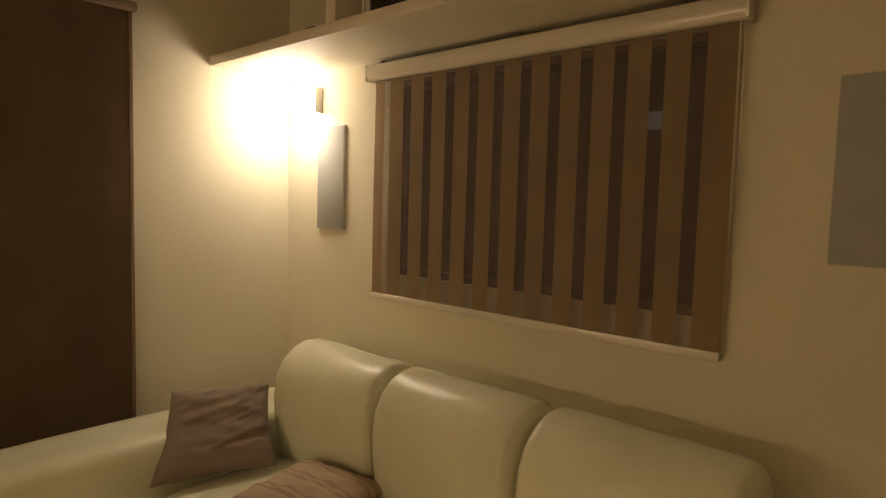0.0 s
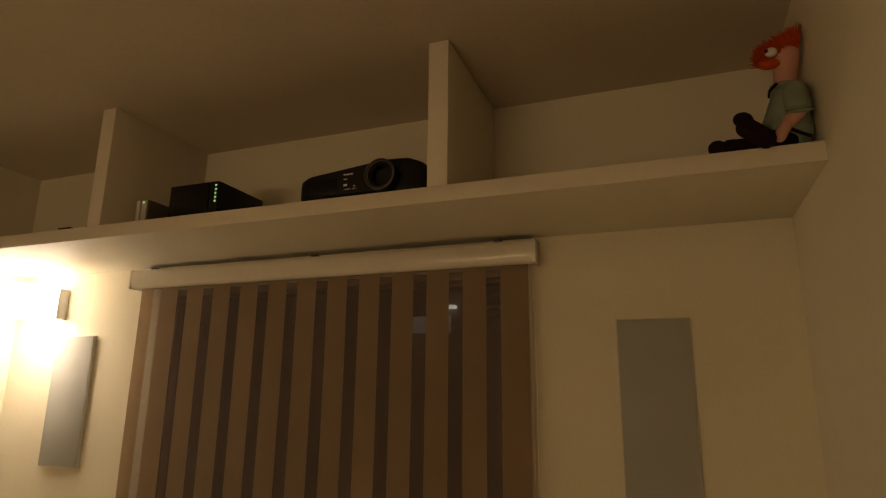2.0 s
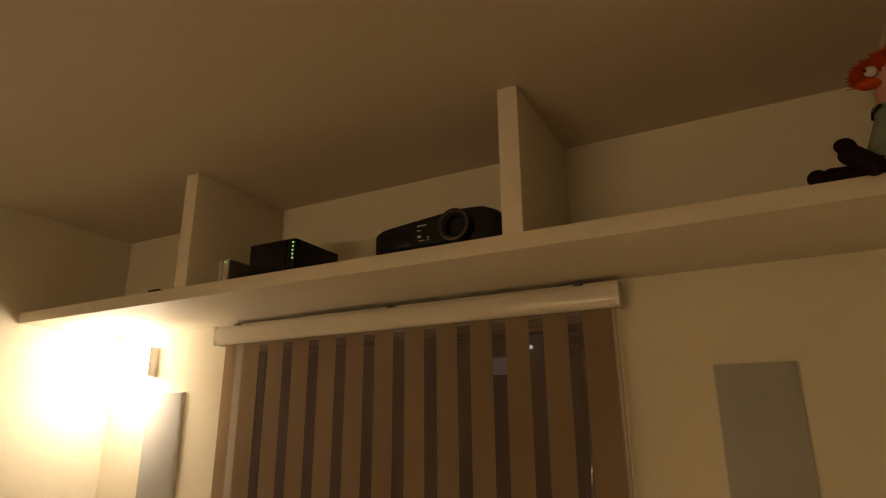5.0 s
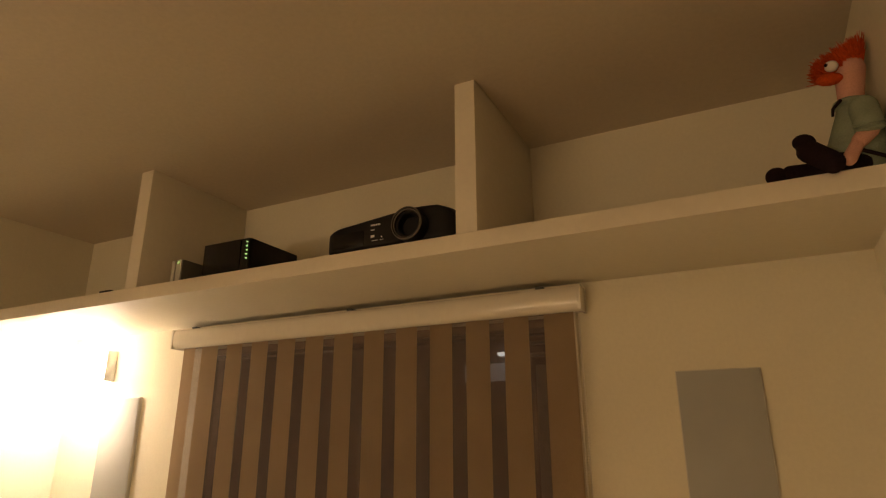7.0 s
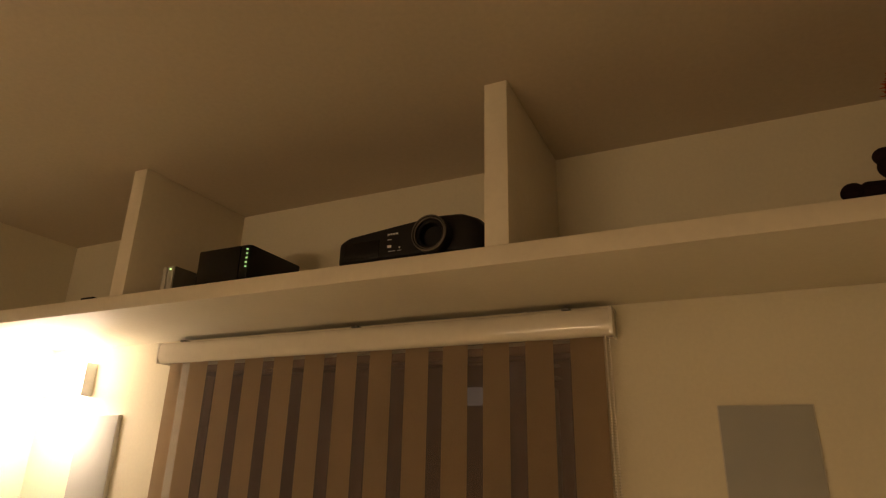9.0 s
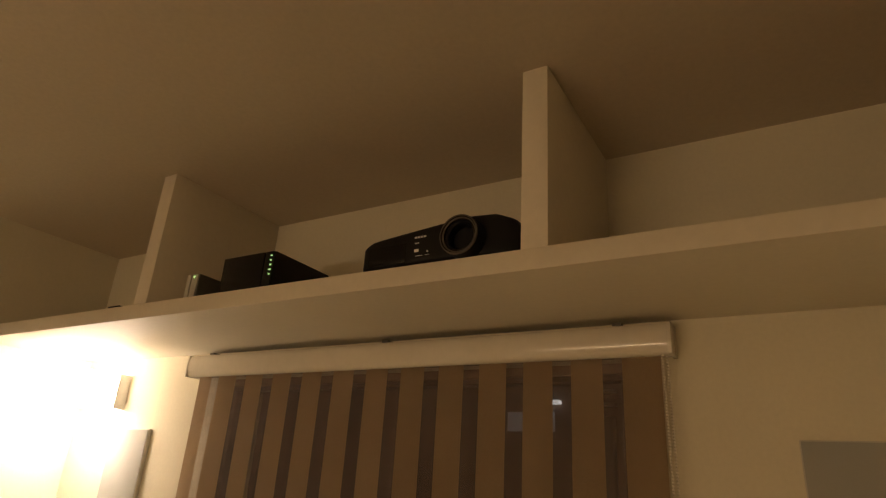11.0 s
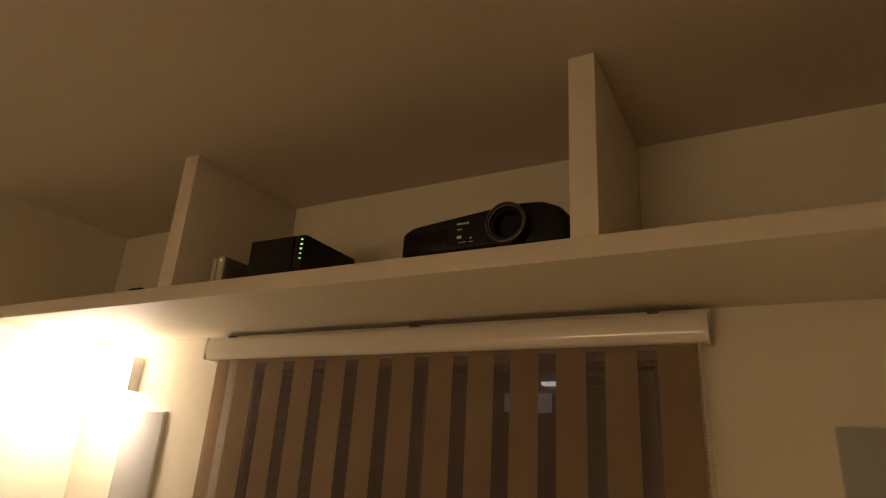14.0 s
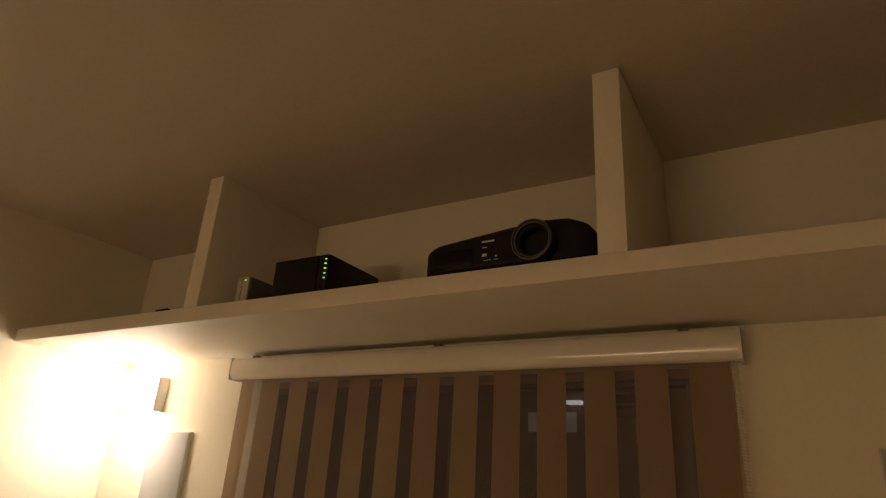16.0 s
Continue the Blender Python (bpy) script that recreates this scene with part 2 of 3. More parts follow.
# brown strip darkens the wall where the headrail keeps the light off
part("shadow_strip", boxes((WX0 - 0.02, WX1 + 0.02, 2.149, WN, 2.184, 2.211), bevel=0.003), M_BROWN, win, "brown strip standing in for the shade under the headrail")
for x0, x1 in ((WX0 + 0.035, -1.435), (-1.39, WX1 - 0.035)):
    p = part("pane", boxes((x0, x1, 2.205, 2.211, WZ0 + 0.035, WZ1 - 0.035)), M_GLASS, win)
    p.visible_shadow = False

# ---- what shows through the window at night ----
house = thing("neighbour_house", (-2.2, 5.7, 0), "dark neighbouring house wall with a dimly lit pane at night", "house")
part("wall", boxes((-9, 5, 5.7, 5.9, -3, 7)), M_OUT, house)
part("window", boxes((-2.64, -2.20, 5.685, 5.70, 2.37, 2.535), bevel=0.004), M_OUTPANE, house, "dimly lit frosted pane")
part("outdoor_lamp", boxes((-2.27, -2.14, 5.62, 5.70, 2.598, 2.628), bevel=0.004), M_OUTLAMP, house, "small lit outdoor lamp")
part("gutter", boxes((-1.95, -1.66, 5.60, 5.70, 2.572, 2.597), bevel=0.003), M_PALE, house)
part("gutter", boxes((-1.95, -1.66, 5.60, 5.70, 2.682, 2.704), bevel=0.003), M_PALE, house)
part("downpipe", boxes((-1.90, -1.68, 5.60, 5.70, -2.0, 2.49), bevel=0.01), M_PALE, house, "pale downpipe")


# ---- wall lamps ----
def wall_lamp(at, label):
    """Box lamp facing -y: a metal back with two side plates, open above and below, round a frosted glass block."""
    e = thing("wall_lamp", at, label, "lamp")
    x, y, z = at
    w, h, d = 0.20, 0.142, 0.052
    part("back_plate", boxes((x - w / 2, x + w / 2, y - 0.004, y, z - h / 2, z + h / 2), bevel=0.001), M_METAL, e)
    for s in (-1, 1):
        part("side_plate", boxes((x + s * w / 2 - 0.002, x + s * w / 2 + 0.002, y - d, y - 0.0045, z - h / 2, z + h / 2), bevel=0.0008), M_METAL, e, "pale metal side plate")
    part("shade", boxes((x - w / 2 + 0.004, x + w / 2 - 0.004, y - d, y - 0.006, z - h / 2 + 0.010, z + h / 2 - 0.004),
                        (x - w / 2 + 0.012, x + w / 2 - 0.012, y - d - 0.230, y - d - 0.0005, z - h / 2 + 0.010, z + h / 2 - 0.001), bevel=0.002), M_SHADE, e, "glowing frosted shade")
    part("lower_diffuser", boxes((x - w / 2 + 0.012, x + w / 2 - 0.012, y - d - 0.230, y - 0.006, z - h / 2 + 0.002, z - h / 2 + 0.0095), bevel=0.002), M_DOWN, e)
    part("front_panel", boxes((x - w / 2 + 0.012, x + w / 2 - 0.012, y - d - 0.236, y - d - 0.2305, z - h / 2 + 0.002, z + h / 2 - 0.002), bevel=0.002), M_FRONT, e)
    return e


wall_lamp((-2.912, WN, 2.175), "lit wall lamp with a frosted shade under the shelf")


def unseen_room_lamp(x, y, z, length):
    """A long tube of frosted glass hung on two cords, added for the unseen room light."""
    e = thing("unseen_room_lamp", (x, y, CEIL), "unseen room light added as a long frosted tube on cords", "lamp")
    bm = bmesh.new()
    part("shade", tube(bm, (x - length / 2, y, z), (x + length / 2, y, z), 0.075, n=32), M_SHADE_FAR, e, "glowing frosted glass tube")
    for s in (-1, 1):
        bm = bmesh.new()
        part("end_cap", tube(bm, (x + s * length / 2, y, z), (x + s * (length / 2 + 0.03), y, z), 0.079, n=32), M_METAL, e)
        bm = bmesh.new()
        part("cord", tube(bm, (x + s * length * 0.4, y, z + 0.074), (x + s * length * 0.4, y, CEIL - 0.03), 0.003, n=8), M_FOAM, e)
    part("canopy", boxes((x - length * 0.45, x + length * 0.45, y - 0.03, y + 0.03, CEIL - 0.03, CEIL), bevel=0.004), M_METAL, e)
    return e


# unseen source hinted at by the headrail highlight; tube form and place are assumed
unseen_room_lamp(-1.6, -2.0, 1.45, 2.0)

# ---- striped roller blind ----
BX0, BX1 = -2.336, -0.620
BY = 2.122
blind = thing("striped_roller_blind", ((BX0 + BX1) / 2, WN, 1.135), "lowered roller blind with brown opaque and sheer upright stripes", "blind")
bm = bmesh.new()
prof = [(2.163, 2.224), (2.106, 2.2165), (2.0985, 2.2185), (2.0925, 2.2235), (2.0885, 2.230), (2.0855, 2.238), (2.084, 2.247), (2.0835, 2.258), (2.0845, 2.274), (2.088, 2.288), (2.096, 2.296), (2.163, 2.298)]
vs = [bm.verts.new((-2.354, y, z)) for y, z in prof]
f = bm.faces.new(vs)
r = bmesh.ops.extrude_face_region(bm, geom=[f])
bmesh.ops.translate(bm, vec=(-0.593 + 2.354, 0, 0), verts=[g for g in r["geom"] if isinstance(g, bmesh.types.BMVert)])
bmesh.ops.bevel(bm, geom=[e for e in bm.edges if e.calc_face_angle(0) > 0.9], offset=0.0015, segments=2, affect="EDGES")
part("headrail", bm, M_RAIL, blind, "cream aluminium headrail")
for x in (-2.25, -1.45, -0.72):
    part("bracket", boxes((x - 0.012, x + 0.012, 2.10, 2.163, 2.2985, 2.305)), M_GREY, blind)
for x0, x1 in ((-2.362, -2.3545), (-0.5925, -0.587)):
    part("end_cap", boxes((x0, x1, 2.084, 2.164, 2.217, 2.2985), bevel=0.007), M_RAIL, blind)
part("bottom_rail", boxes((BX0, BX1, BY - 0.009, BY + 0.010, 1.133, 1.164), bevel=0.004), M_RAIL, blind, "cream bottom bar")
sheers = [(-2.2555 + 0.1353 * k, -2.2045 + 0.1353 * k) for k in range(12)]
sheers[0] = (-2.2545, -2.2140)
cuts = [BX0] + [v for s in sheers for v in s] + [BX1]


def cloth(x0, x1, z0, z1, y, sway, n=24, m=3, curl=0.0):
    """A hanging strip of cloth with a slight sway, 1.2 mm thick; its first edge may curl back."""
    bm = bmesh.new()
    grid = []
    for j in range(n + 1):
        z = z0 + (z1 - z0) * j / n
        row = []
        for i in range(m + 1):
            x = x0 + (x1 - x0) * i / m
            row.append(bm.verts.new((x, y + curl * (1 - i / m) ** 1.6 + sway * noise.noise(Vector((x * 2.2, z * 1.4, 0.3))), z)))
        grid.append(row)
    for j in range(n):
        for i in range(m):
            bm.faces.new((grid[j][i], grid[j][i + 1], grid[j + 1][i + 1], grid[j + 1][i]))
    bmesh.ops.solidify(bm, geom=bm.faces[:], thickness=0.0012)
    return bm


for k in range(len(cuts) - 1):
    name, mat = ("sheer_stripe", M_SHEER) if k % 2 else ("opaque_stripe", M_FABRIC)
    part(name, cloth(cuts[k], cuts[k + 1], 1.160, 2.224, BY, 0.004, m=6, curl=0.012 if k == 0 else 0.0), mat, blind)
for x, y, low in ((-0.611, 2.100, 1.50), (-0.604, 2.122, 1.47)):
    bm = bmesh.new()
    n = int((2.222 - low) / 0.0075)
    for k in range(n):
        bmesh.ops.create_icosphere(bm, subdivisions=1, radius=0.0035, matrix=Matrix.Translation((x + 0.004 * math.sin(k * 0.021), y, 2.222 - 0.0075 * k)))
    part("bead_chain", bm, M_RAIL, blind, "pale bead pull chain")

# ---- dark roller blind on the west wall ----
side = thing("dark_roller_blind", (WL, 0.2, 0.05), "lowered dark brown roller blind covering a tall opening", "blind")
bm = cloth(-1.0, 1.264, 0.06, 2.50, 0, 0.006, 30, 20)
bm.transform(Matrix.Translation((WL + 0.035, 0, 0)) @ Matrix.Rotation(radians(90), 4, "Z"))
part("fabric", bm, M_DARKBLIND, side)
part("side_hem", boxes((WL + 0.032, WL + 0.0385, 1.249, 1.266, 0.06, 2.49), bevel=0.002), M_BROWN, side, "brown side hem")
part("headrail", boxes((WL + 0.001, WL + 0.068, -1.01, 1.282, 2.490, 2.535), bevel=0.012), M_BROWN, side, "brown headrail")
part("bottom_bar", boxes((WL + 0.028, WL + 0.044, -1.0, 1.277, 0.04, 0.065), bevel=0.003), M_RAIL, side)


# ---- flat wall speakers ----
def wall_speaker(x0, x1, z0, z1, proud):
    e = thing("wall_speaker", ((x0 + x1) / 2, WN, z0), "flat grey cloth-covered speaker panel mounted on the wall", "speaker", "wall speakers")
    part("frame", boxes((x0, x1, WN - proud, WN, z0, z1), bevel=0.002), M_GRILLE_EDGE, e)
    part("grille", boxes((x0 + 0.003, x1 - 0.003, WN - proud - 0.003, WN - proud, z0 + 0.003, z1 - 0.003), bevel=0.001), M_GRILLE, e, "grey speaker cloth")
    return e


wall_speaker(-2.828, -2.594, 1.466, 2.028, 0.016)
wall_speaker(-0.346, -0.126, 1.476, 2.026, 0.012)

# ---- sofa ----
sofa = thing("sofa", (-1.45, 1.55, 0), "cream leather three-seat sofa with plump back cushions", "sofa")
part("base", boxes((-2.88, -0.04, 1.05, 2.10, 0.05, 0.24), bevel=0.02), M_LEATHER, sofa)
part("chaise_base", boxes((-2.88, -1.80, 0.32, 1.045, 0.05, 0.24), bevel=0.02), M_LEATHER, sofa)
part("back_frame", puffed(2.12, 0.14, 0.76, 8, 12, matrix=pose(-1.45, 2.075, 0.43, -2, 0, 0)), M_LEATHER, sofa)
part("arm", puffed(0.40, 1.86, 0.57, 5.5, 18, 0.012, 1.3, pose(-2.715, 1.20, 0.325)), M_LEATHER, sofa)
part("arm", puffed(0.36, 1.12, 0.57, 5.5, 16, 0.012, 4.1, pose(-0.20, 1.56, 0.325)), M_LEATHER, sofa)


def back_cushion(x0, x1, seed):
    """A leather cushion with a rolled top: its side profile drawn along its width, drawn in at both ends."""
    prof = [(1.70, 0.36), (1.665, 0.46), (1.645, 0.60), (1.640, 0.70), (1.652, 0.79), (1.690, 0.865), (1.745, 0.912), (1.810, 0.935), (1.880, 0.936),
            (1.945, 0.915), (1.985, 0.87), (2.000, 0.78), (2.000, 0.60), (1.995, 0.36)]
    cy, cz = 1.83, 0.63
    bm = bmesh.new()
    n = 44
    loops = []
    for k in range(n + 1):
        u = 2 * k / n - 1
        u = math.copysign(abs(u) ** 0.6, u)
        shrink = 1 - 0.14 * max(0.0, (abs(u) - 0.86) / 0.14) ** 2.4
        x = (x0 + x1) / 2 + u * (x1 - x0) / 2
        loop = []
        for y, z in prof:
            q = 1 + 0.022 * noise.noise(Vector((x * 5 + seed, y * 6, z * 6))) + 0.008 * noise.noise(Vector((x * 17 + seed, y * 14, z * 9)))
            sag = 0.012 * (1 - u * u)
            loop.append(bm.verts.new((x, cy + (y - cy) * shrink * q - sag * (1 if y < cy else 0), cz + (z - cz) * shrink * q)))
        loops.append(loop)
    for a, b in zip(loops, loops[1:]):
        for k in range(len(prof)):
            m = (k + 1) % len(prof)
            bm.faces.new((a[k], a[m], b[m], b[k]))
    bm.faces.new(loops[0])
    bm.faces.new(loops[-1][::-1])
    return part("back_cushion", bm, M_LEATHER, sofa)


for k in range(3):
    x = -2.145 + 0.70 * k
    part("seat_cushion", puffed(0.695, 0.72, 0.22, 5, 14, 0.012, k, pose(x, 1.41, 0.30)), M_LEATHER, sofa)
    back_cushion(x - 0.341, x + 0.341, 3.0 * k)
part("chaise_cushion", puffed(0.695, 0.72, 0.22, 5, 14, 0.012, 8, pose(-2.145, 0.69, 0.30)), M_LEATHER, sofa)
for x, y in ((-2.8, 1.12), (-0.15, 1.12), (-2.8, 2.02), (-0.15, 2.02)):
    bm = bmesh.new()
    part("foot", tube(bm, (x, y, 0), (x, y, 0.055), 0.022, 0.028), M_BLACK, sofa)


def pillow(name, w, h, thick, m, mats, label, stripes=0, folds=0.0, seed=0.0, splay=0.0, lean=0.0, creases=()):
    """A stuffed square pillow with pinched corners; stripes run along its width, creases along given lines."""
    bm = bmesh.new()
    n = 56
    rows = {}
    for s in (1, -1):
        for j in range(n + 1):
            for i in range(n + 1):
                u, v = 2 * i / n - 1, 2 * j / n - 1
                rim = max(abs(u), abs(v)) > 0.9999
                if rim and s < 0:
                    rows[s, i, j] = rows[1, i, j]
                    continue
                px, py = u * (1 - 0.07 * (1 - v * v)), v * (1 - 0.07 * (1 - u * u))
                z = s * thick / 2 * max(0.0, (1 - u ** 4) * (1 - v ** 4)) ** 0.55
                z += folds * noise.noise(Vector((px * 2.6 + py * 1.7 + seed, py * 5.2 - px * 1.2, s * 1.0))) * (1 - max(abs(u), abs(v)) ** 6)
                z += 0.35 * folds * s * noise.noise(Vector((px * 1.2 - py * 0.5 + seed, py * 11.0 - px * 5.0, 4.0))) * max(0.0, 0.4 + u) * (1 - max(abs(u), abs(v)) ** 4)
                for ca, cb, depth, wide in creases:
                    along = Vector(cb) - Vector(ca)
                    q = Vector((u, v)) - Vector(ca)
                    f = max(0.0, min(1.0, q.dot(along) / along.length_squared))
                    off = (q - along * f).length * math.copysign(1, along.x * q.y - along.y * q.x)
                    z += s * depth * (0.5 * math.exp(-((off - wide) / wide) ** 2) - math.exp(-(off / wide) ** 2)) * (0.25 + 0.75 * f)
                rows[s, i, j] = bm.verts.new((px * w / 2 * (1 + splay * (0.6 - v)) + lean * v, py * h / 2, z))
    for s in (1, -1):
        for j in range(n):
            for i in range(n):
                f = bm.faces.new([rows[s, a, b] for a, b in ((i, j), (i + 1, j), (i + 1, j + 1), (i, j + 1))])
                if stripes and (j // 2) % stripes in (1, 3):
                    f.material_index = 1
    bm.transform(m)
    ob = link(name, bm, mats)
    return tagged(ob, label, "pillow")


def frame_of(centre, along, up):
    u = Vector(along).normalized()
    n = u.cross(Vector(up)).normalized()
    v = n.cross(u)
    m = Matrix((u, v, n)).transposed().to_4x4()
    m.translation = centre
    return m


pillow("throw_pillow", 0.45, 0.42, 0.15, frame_of((-2.50, 1.385, 0.585), (0.35, 0.94, 0), (-0.30, 0.11, 0.34)), [M_PILLOW],
       "mauve-brown cotton pillow leaning against the sofa arm", folds=0.013, seed=2.0, creases=(((-0.1, -0.62), (0.97, -0.22), 0.016, 0.075), ((0.25, -0.45), (0.9, -0.38), 0.009, 0.05), ((-0.35, -0.12), (0.45, 0.22), 0.008, 0.07), ((0.2, 0.2), (0.9, 0.75), 0.009, 0.08)), splay=0.085, lean=0.033)
pillow("striped_pillow", 0.44, 0.50, 0.14, frame_of((-1.89, 1.41, 0.468), (1.0, 0.16, 0), (-0.07, 1.0, 0.05)), [M_STRIPE, M_STRIPE_DARK],
       "beige and brown striped pillow lying on the sofa seat", stripes=7, folds=0.016, seed=5.0)
fringed = bpy.data.objects["striped_pillow"]
rng = random.Random(3)
bm = bmesh.new()
for k in range(90):
    p = Vector((-1.684 + 0.006 * math.sin(k), 1.22 + 0.0047 * k, 0.470))
    tube(bm, p, p + Vector((0.030 + rng.uniform(-0.006, 0.012), rng.uniform(-0.012, 0.012), -0.012 + rng.uniform(-0.01, 0.016))), 0.0022, 0.0012, 5)
part("fringe", bm, M_FRINGE, fringed, "dark brown yarn fringe")

# ---- projector ----
proj = thing("projector", (-1.036, 1.87, SZ1), "black home cinema projector with a large round lens", "projector")
PX, PHW = -1.0395, 0.2175


def front_y(u):
    return 1.690 + 0.030 * max(0.0, u) ** 3


bm = puffed(2, 2, 2, 13, 24)
TOPS = ((-1.0, 0.064), (-0.8, 0.080), (-0.45, 0.088), (0.0, 0.098), (0.4, 0.107), (0.72, 0.107), (0.9, 0.094), (1.0, 0.066))
for v in bm.verts:
    u, w, t = v.co
    top = float(np.interp(u, [a for a, _ in TOPS], [b for _, b in TOPS])) + 0.012 * (1 + w) * (1 - w) * 0.5
    v.co = Vector((PX + u * PHW, front_y(u) + (w + 1) / 2 * 0.32, 2.374 + (t + 1) / 2 * top))
part("body", bm, M_BLACK, proj)
for x in (-1.2, -0.87):
    for y in (1.78, 1.98):
        bm = bmesh.new()
        part("foot", tube(bm, (x, y, SZ1), (x, y, 2.380), 0.012), M_FOAM, proj)
LX, LZ = -0.951, 2.4175


def ring(cx, cz, y0, y1, r_out, r_in, n=40):
    bm = bmesh.new()
    loops = []
    for r, y in ((r_out, y1), (r_out, y0 + 0.003), (r_out - 0.003, y0), (r_in + 0.003, y0), (r_in, y0 + 0.003), (r_in * 0.9, y1)):
        loops.append([bm.verts.new((cx + r * math.cos(2 * math.pi * k / n), y, cz + r * math.sin(2 * math.pi * k / n))) for k in range(n)])
    for a, b in zip(loops, loops[1:]):
        for k in range(n):
            bm.faces.new((a[k], a[(k + 1) % n], b[(k + 1) % n], b[k]))
    return bm


lens = part("lens_ring", ring(LX, LZ, 1.654, 1.715, 0.0485, 0.042), M_BLACK, proj, "black lens surround")
part("lens_rim", ring(LX, LZ, 1.652, 1.658, 0.0487, 0.0445), M_LENSRIM, lens, "grey lens rim")
part("lens_barrel", ring(LX, LZ, 1.664, 1.74, 0.0415, 0.032), M_BLACK, lens)
bm = bmesh.new()
ball(bm, (LX, 1.705, LZ), (0.033, 0.012, 0.033), u=32, v=16)
part("lens_glass", bm, M_LENSGLASS, lens, "dark coated glass lens")
part("vent_panel", boxes((-1.225, -1.115, 1.6885, 1.70, 2.384, 2.432), bevel=0.001), M_GLOSS, proj)
for x0, x1, z0, z1 in ((-1.091, -1.084, 2.4405, 2.445), (-1.082, -1.076, 2.4405, 2.445), (-1.074, -1.068, 2.4405, 2.445), (-1.066, -1.059, 2.4405, 2.445),
                       (-1.090, -1.078, 2.4265, 2.429), (-1.090, -1.078, 2.405, 2.412), (-1.086, -1.066, 2.394, 2.3955), (-1.055, -1.051, 2.401, 2.405), (-1.059, -1.047, 2.394, 2.395)):
    part("printed_mark", boxes((x0, x1, front_y(-0.2) - 0.0012, front_y(-0.2) + 0.004, z0, z1)), M_PRINT, proj, "small pale printed mark")

# ---- storage box with five lights ----
nas = thing("storage_box", (-1.73, 1.89, SZ1), "black network storage box with five green lights", "storage box")
part("body", boxes((-1.837, -1.622, 1.752, 1.995, SZ1 + 0.004, 2.508), bevel=0.005), M_BLACK, nas)
part("front_cover", boxes((-1.835, -1.661, 1.744, 1.752, SZ1 + 0.006, 2.506), bevel=0.003), M_GLOSS, nas)
strip = part("light_strip", boxes((-1.659, -1.624, 1.745, 1.752, SZ1 + 0.006, 2.506), bevel=0.003), M_GLOSS, nas)
for k in range(5):
    z = 2.4905 - 0.0145 * k
    part("indicator_light", boxes((-1.6335, -1.6270, 1.742, 1.7445, z - 0.0015, z + 0.0015), bevel=0.0008), M_LED, strip, "glowing green indicator")
for x, y in ((-1.82, 1.77), (-1.64, 1.77), (-1.82, 1.97), (-1.64, 1.97)):
    bm = bmesh.new()
    part("foot", tube(bm, (x, y, SZ1), (x, y, SZ1 + 0.006), 0.008, n=12), M_FOAM, nas)

# ---- slim router ----
router = thing("router", (-1.93, 1.78, SZ1), "slim pale-fronted router standing upright on the shelf", "router")
part("body", boxes((-1.954, -1.909, 1.724, 1.86, SZ1, 2.461), bevel=0.004), M_GREY, router)
part("front_cover", boxes((-1.938, -1.911, 1.717, 1.724, SZ1 + 0.001, 2.460), bevel=0.003), M_PALE, router, "pale front cover")
part("side_cover", boxes((-1.960, -1.942, 1.717, 1.85, SZ1 + 0.001, 2.459), bevel=0.003), M_PALE, router)
part("indicator_light", boxes((-1.927, -1.922, 1.7145, 1.717, 2.447, 2.451), bevel=0.0006), M_LED, router, "glowing green indicator")

# ---- small adapters in the west bay ----
ad = thing("power_adapter", (-2.29, 1.72, SZ1), "small dark power adapter with a curled cable", "adapter")
part("body", boxes((-2.325, -2.262, 1.70, 1.75, SZ1, SZ1 + 0.018), bevel=0.005), M_BLACK, ad)


def cable(points, r, n=10, steps=10):
    """A round cable along a smooth curve through the points."""
    pts = [Vector(p) for p in points]
    line = []
    for i in range(len(pts) - 1):
        p0, p1, p2, p3 = pts[max(i - 1, 0)], pts[i], pts[i + 1], pts[min(i + 2, len(pts) - 1)]
        for s in range(steps):
            t = s / steps
            line.append(0.5 * ((2 * p1) + (p2 - p0) * t + (2 * p0 - 5 * p1 + 4 * p2 - p3) * t * t + (3 * p1 - p0 - 3 * p2 + p3) * t ** 3))
    line.append(pts[-1])
    bm = bmesh.new()
    rings = []
    for i, p in enumerate(line):
        d = (line[min(i + 1, len(line) - 1)] - line[max(i - 1, 0)]).normalized()
        side_v = d.orthogonal() if not rings else (last_side - d * last_side.dot(d))
        side_v.normalize()
        last_side = side_v
        o = d.cross(side_v)
        rings.append([bm.verts.new(p + r * (math.cos(2 * math.pi * k / n) * side_v + math.sin(2 * math.pi * k / n) * o)) for k in range(n)])
    for a, b in zip(rings, rings[1:]):
        for k in range(n):
            bm.faces.new((a[k], a[(k + 1) % n], b[(k + 1) % n], b[k]))
    bm.faces.new(rings[0])
    bm.faces.new(rings[-1][::-1])
    return bm


part("cable", cable([(-2.258, 1.75, SZ1 + 0.015), (-2.235, 1.75, SZ1 + 0.03), (-2.215, 1.76, SZ1 + 0.075), (-2.185, 1.80, SZ1 + 0.085), (-2.150, 1.88, SZ1 + 0.04), (-2.16, 2.0, SZ1 + 0.004)], 0.003), M_FOAM, ad)
ad2 = thing("cable_plug", (-2.72, 1.76, SZ1), "small dark cable plug lying on the shelf", "plug")
part("body", boxes((-2.745, -2.700, 1.73, 1.77, SZ1, SZ1 + 0.020), bevel=0.005), M_BLACK, ad2)
part("cable", cable([(-2.70, 1.75, SZ1 + 0.010), (-2.66, 1.77, SZ1 + 0.006), (-2.60, 1.86, SZ1 + 0.004), (-2.50, 2.0, SZ1 + 0.004)], 0.003), M_FOAM, ad2)

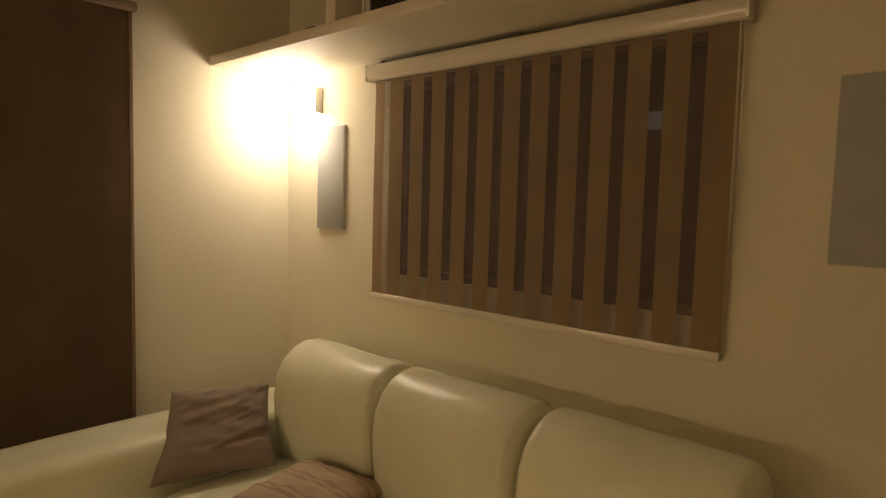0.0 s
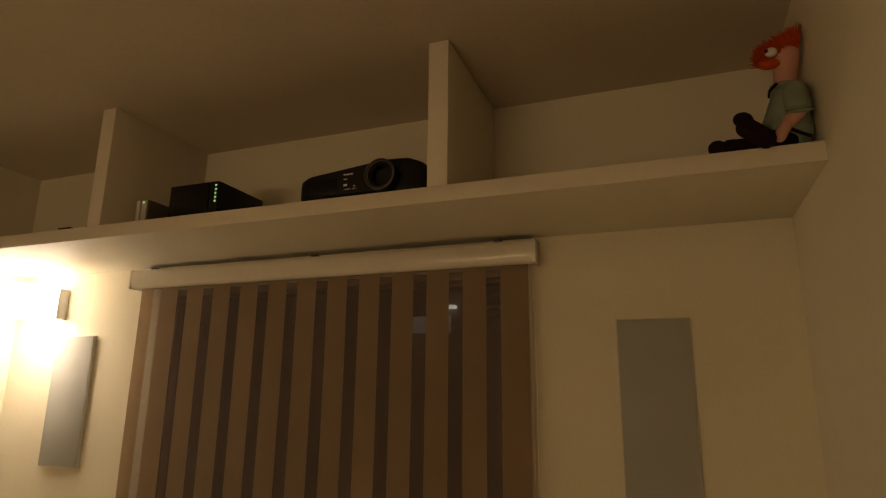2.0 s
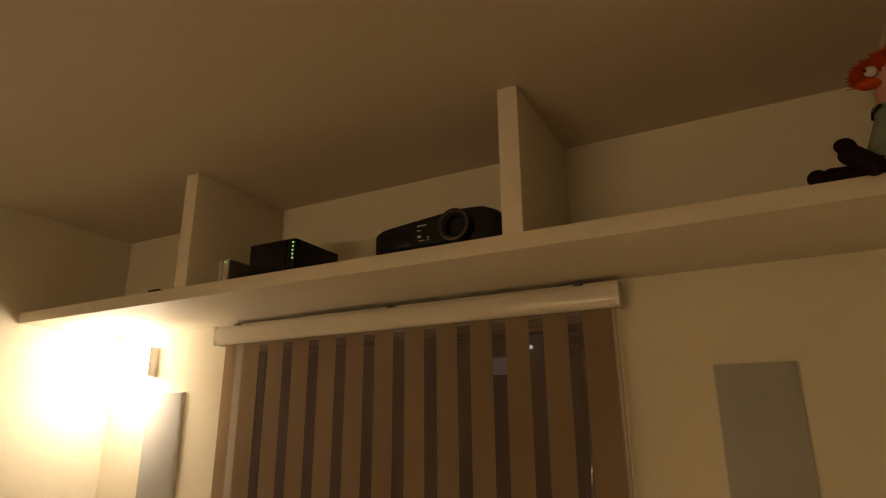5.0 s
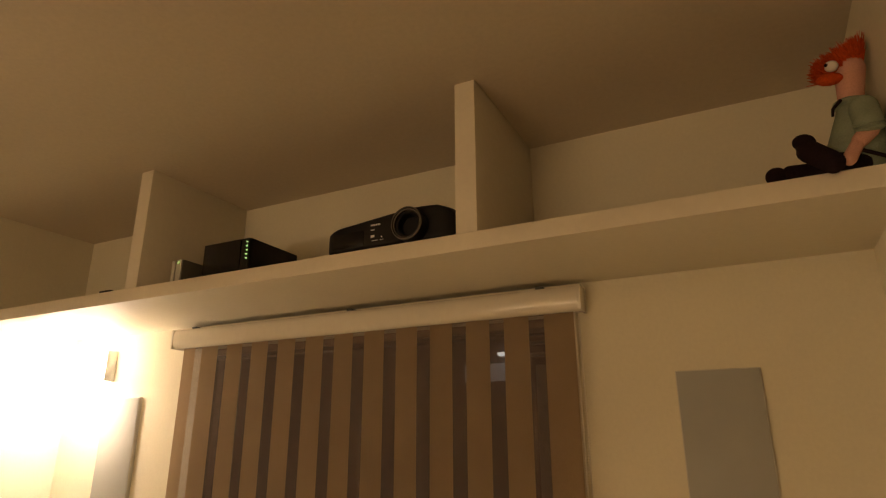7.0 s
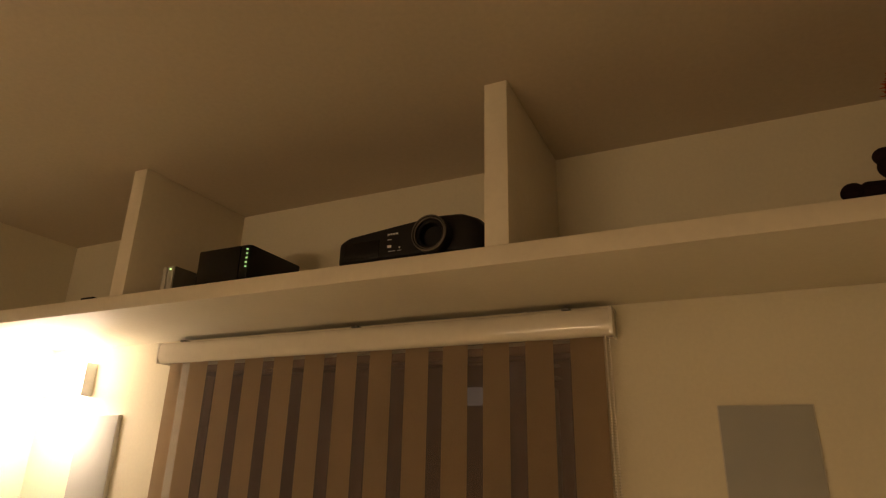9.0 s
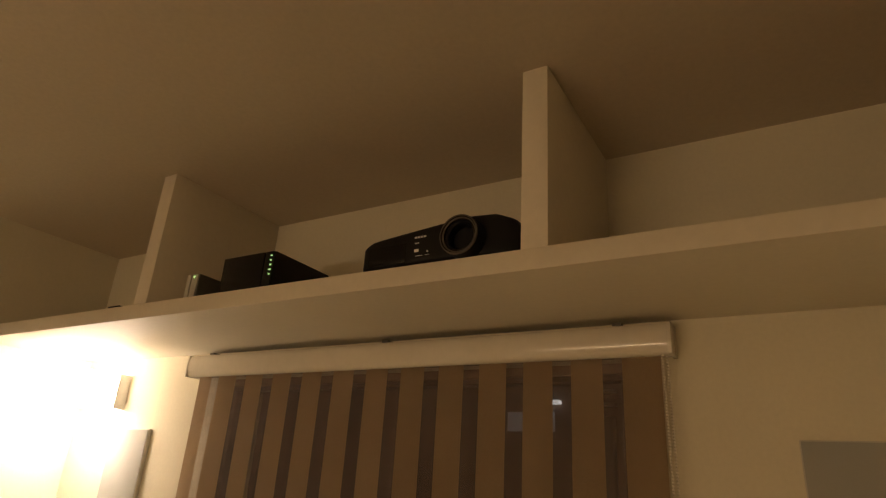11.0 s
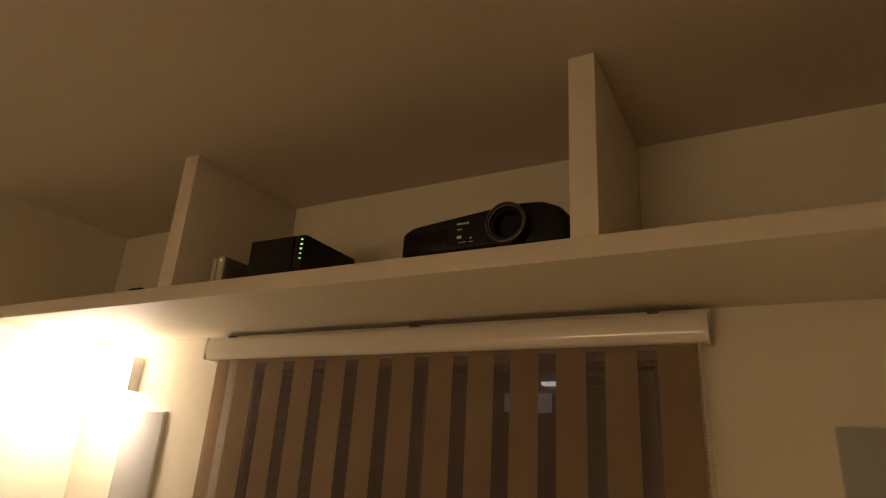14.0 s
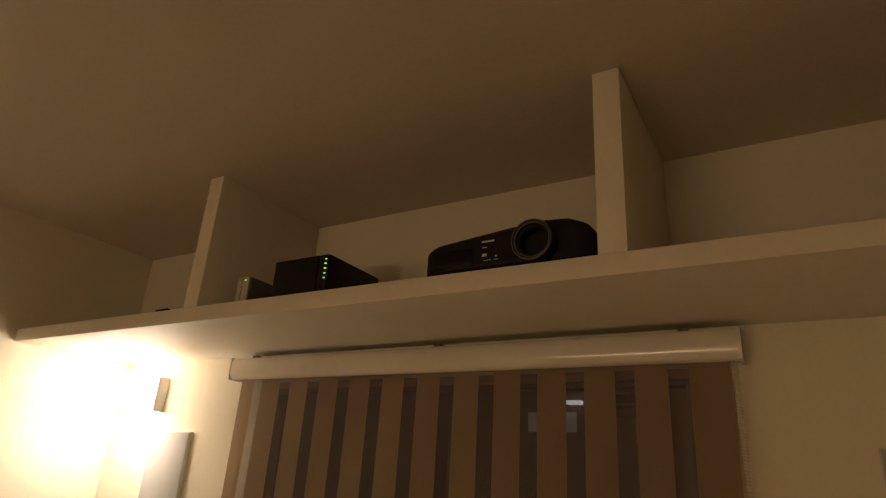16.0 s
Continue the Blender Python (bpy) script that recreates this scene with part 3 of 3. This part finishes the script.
# ---- seated soft doll ----
def capsule(bm, a, b, r0, r1, index):
    before = set(bm.faces)
    tube(bm, a, b, r0, r1, 14)
    ball(bm, a, (r0,) * 3, u=14, v=8)
    ball(bm, b, (r1,) * 3, u=14, v=8)
    for f in set(bm.faces) - before:
        f.material_index = index


def blob(bm, c, size, turn, index):
    before = set(bm.faces)
    ball(bm, c, size, turn, 18, 12)
    for f in set(bm.faces) - before:
        f.material_index = index


bm = bmesh.new()
capsule(bm, (0.122, 1.745, 2.428), (0.136, 1.748, 2.513), 0.060, 0.042, 2)      # shirt
capsule(bm, (0.130, 1.745, 2.540), (0.143, 1.750, 2.632), 0.024, 0.031, 0)      # head
blob(bm, (0.134, 1.746, 2.541), (0.040, 0.040, 0.013), (0, 10, 0), 2)           # collar
blob(bm, (0.098, 1.728, 2.607), (0.027, 0.018, 0.013), (0, 5, 0), 1)            # nose
blob(bm, (0.106, 1.722, 2.635), (0.014, 0.012, 0.013), (0, 0, 0), 4)
blob(bm, (0.095, 1.714, 2.636), (0.004, 0.004, 0.004), (0, 0, 0), 3)
capsule(bm, (0.142, 1.700, 2.508), (0.142, 1.684, 2.468), 0.028, 0.028, 2)      # sleeve
for k in range(3):                                                              # rolled cuff
    blob(bm, (0.142, 1.687 - 0.004 * k, 2.470 - 0.010 * k), (0.0295, 0.0295, 0.007), (22, 0, 0), 2)
capsule(bm, (0.140, 1.680, 2.448), (0.120, 1.678, 2.428), 0.018, 0.016, 0)      # arm
capsule(bm, (0.112, 1.676, 2.418), (0.092, 1.664, 2.385), 0.013, 0.014, 0)
capsule(bm, (0.135, 1.795, 2.505), (0.110, 1.812, 2.440), 0.026, 0.023, 2)
capsule(bm, (0.118, 1.715, 2.394), (0.078, 1.690, 2.390), 0.024, 0.022, 3)      # legs
capsule(bm, (0.062, 1.658, 2.381), (0.026, 1.679, 2.424), 0.023, 0.024, 3)
blob(bm, (0.021, 1.681, 2.446), (0.023, 0.020, 0.018), (0, 15, 0), 3)
capsule(bm, (0.070, 1.725, 2.390), (-0.012, 1.706, 2.388), 0.021, 0.020, 3)
blob(bm, (-0.040, 1.702, 2.388), (0.022, 0.019, 0.020), (0, 0, 0), 3)
capsule(bm, (0.104, 1.700, 2.536), (0.088, 1.702, 2.520), 0.004, 0.003, 3)      # cord
capsule(bm, (0.088, 1.702, 2.520), (0.086, 1.703, 2.506), 0.003, 0.003, 3)
capsule(bm, (0.112, 1.682, 2.412), (0.160, 1.690, 2.388), 0.004, 0.004, 3)
before = set(bm.faces)
rng = random.Random(7)
for k in range(2200):                                                            # tuft of yarn, long behind and short in front
    u = rng.uniform(0, 1)
    p = Vector((0.092 + 0.074 * u + rng.uniform(-0.006, 0.006), 1.750 + 0.026 * rng.uniform(-1, 1), 2.630 + 0.022 * u + rng.uniform(-0.010, 0.012)))
    d = Vector((-1.0 * (1 - u) + 0.10 * u + rng.uniform(-0.35, 0.35), rng.uniform(-0.6, 0.6), 0.45 + 0.55 * u + rng.uniform(-0.25, 0.25)))
    tip = p + d.normalized() * (0.026 + 0.016 * u) * rng.uniform(0.5, 1.25)
    tip.x = min(tip.x, 0.180)
    tube(bm, p, tip, 0.0022, 0.0006, 3)
for f in set(bm.faces) - before:
    f.material_index = 1
doll = link("soft_doll", bm, [M_SKIN, M_HAIR, M_SHIRT, M_TROUSER, M_WHITE])
tagged(doll, "seated cloth doll with orange yarn hair and green shirt", "doll")
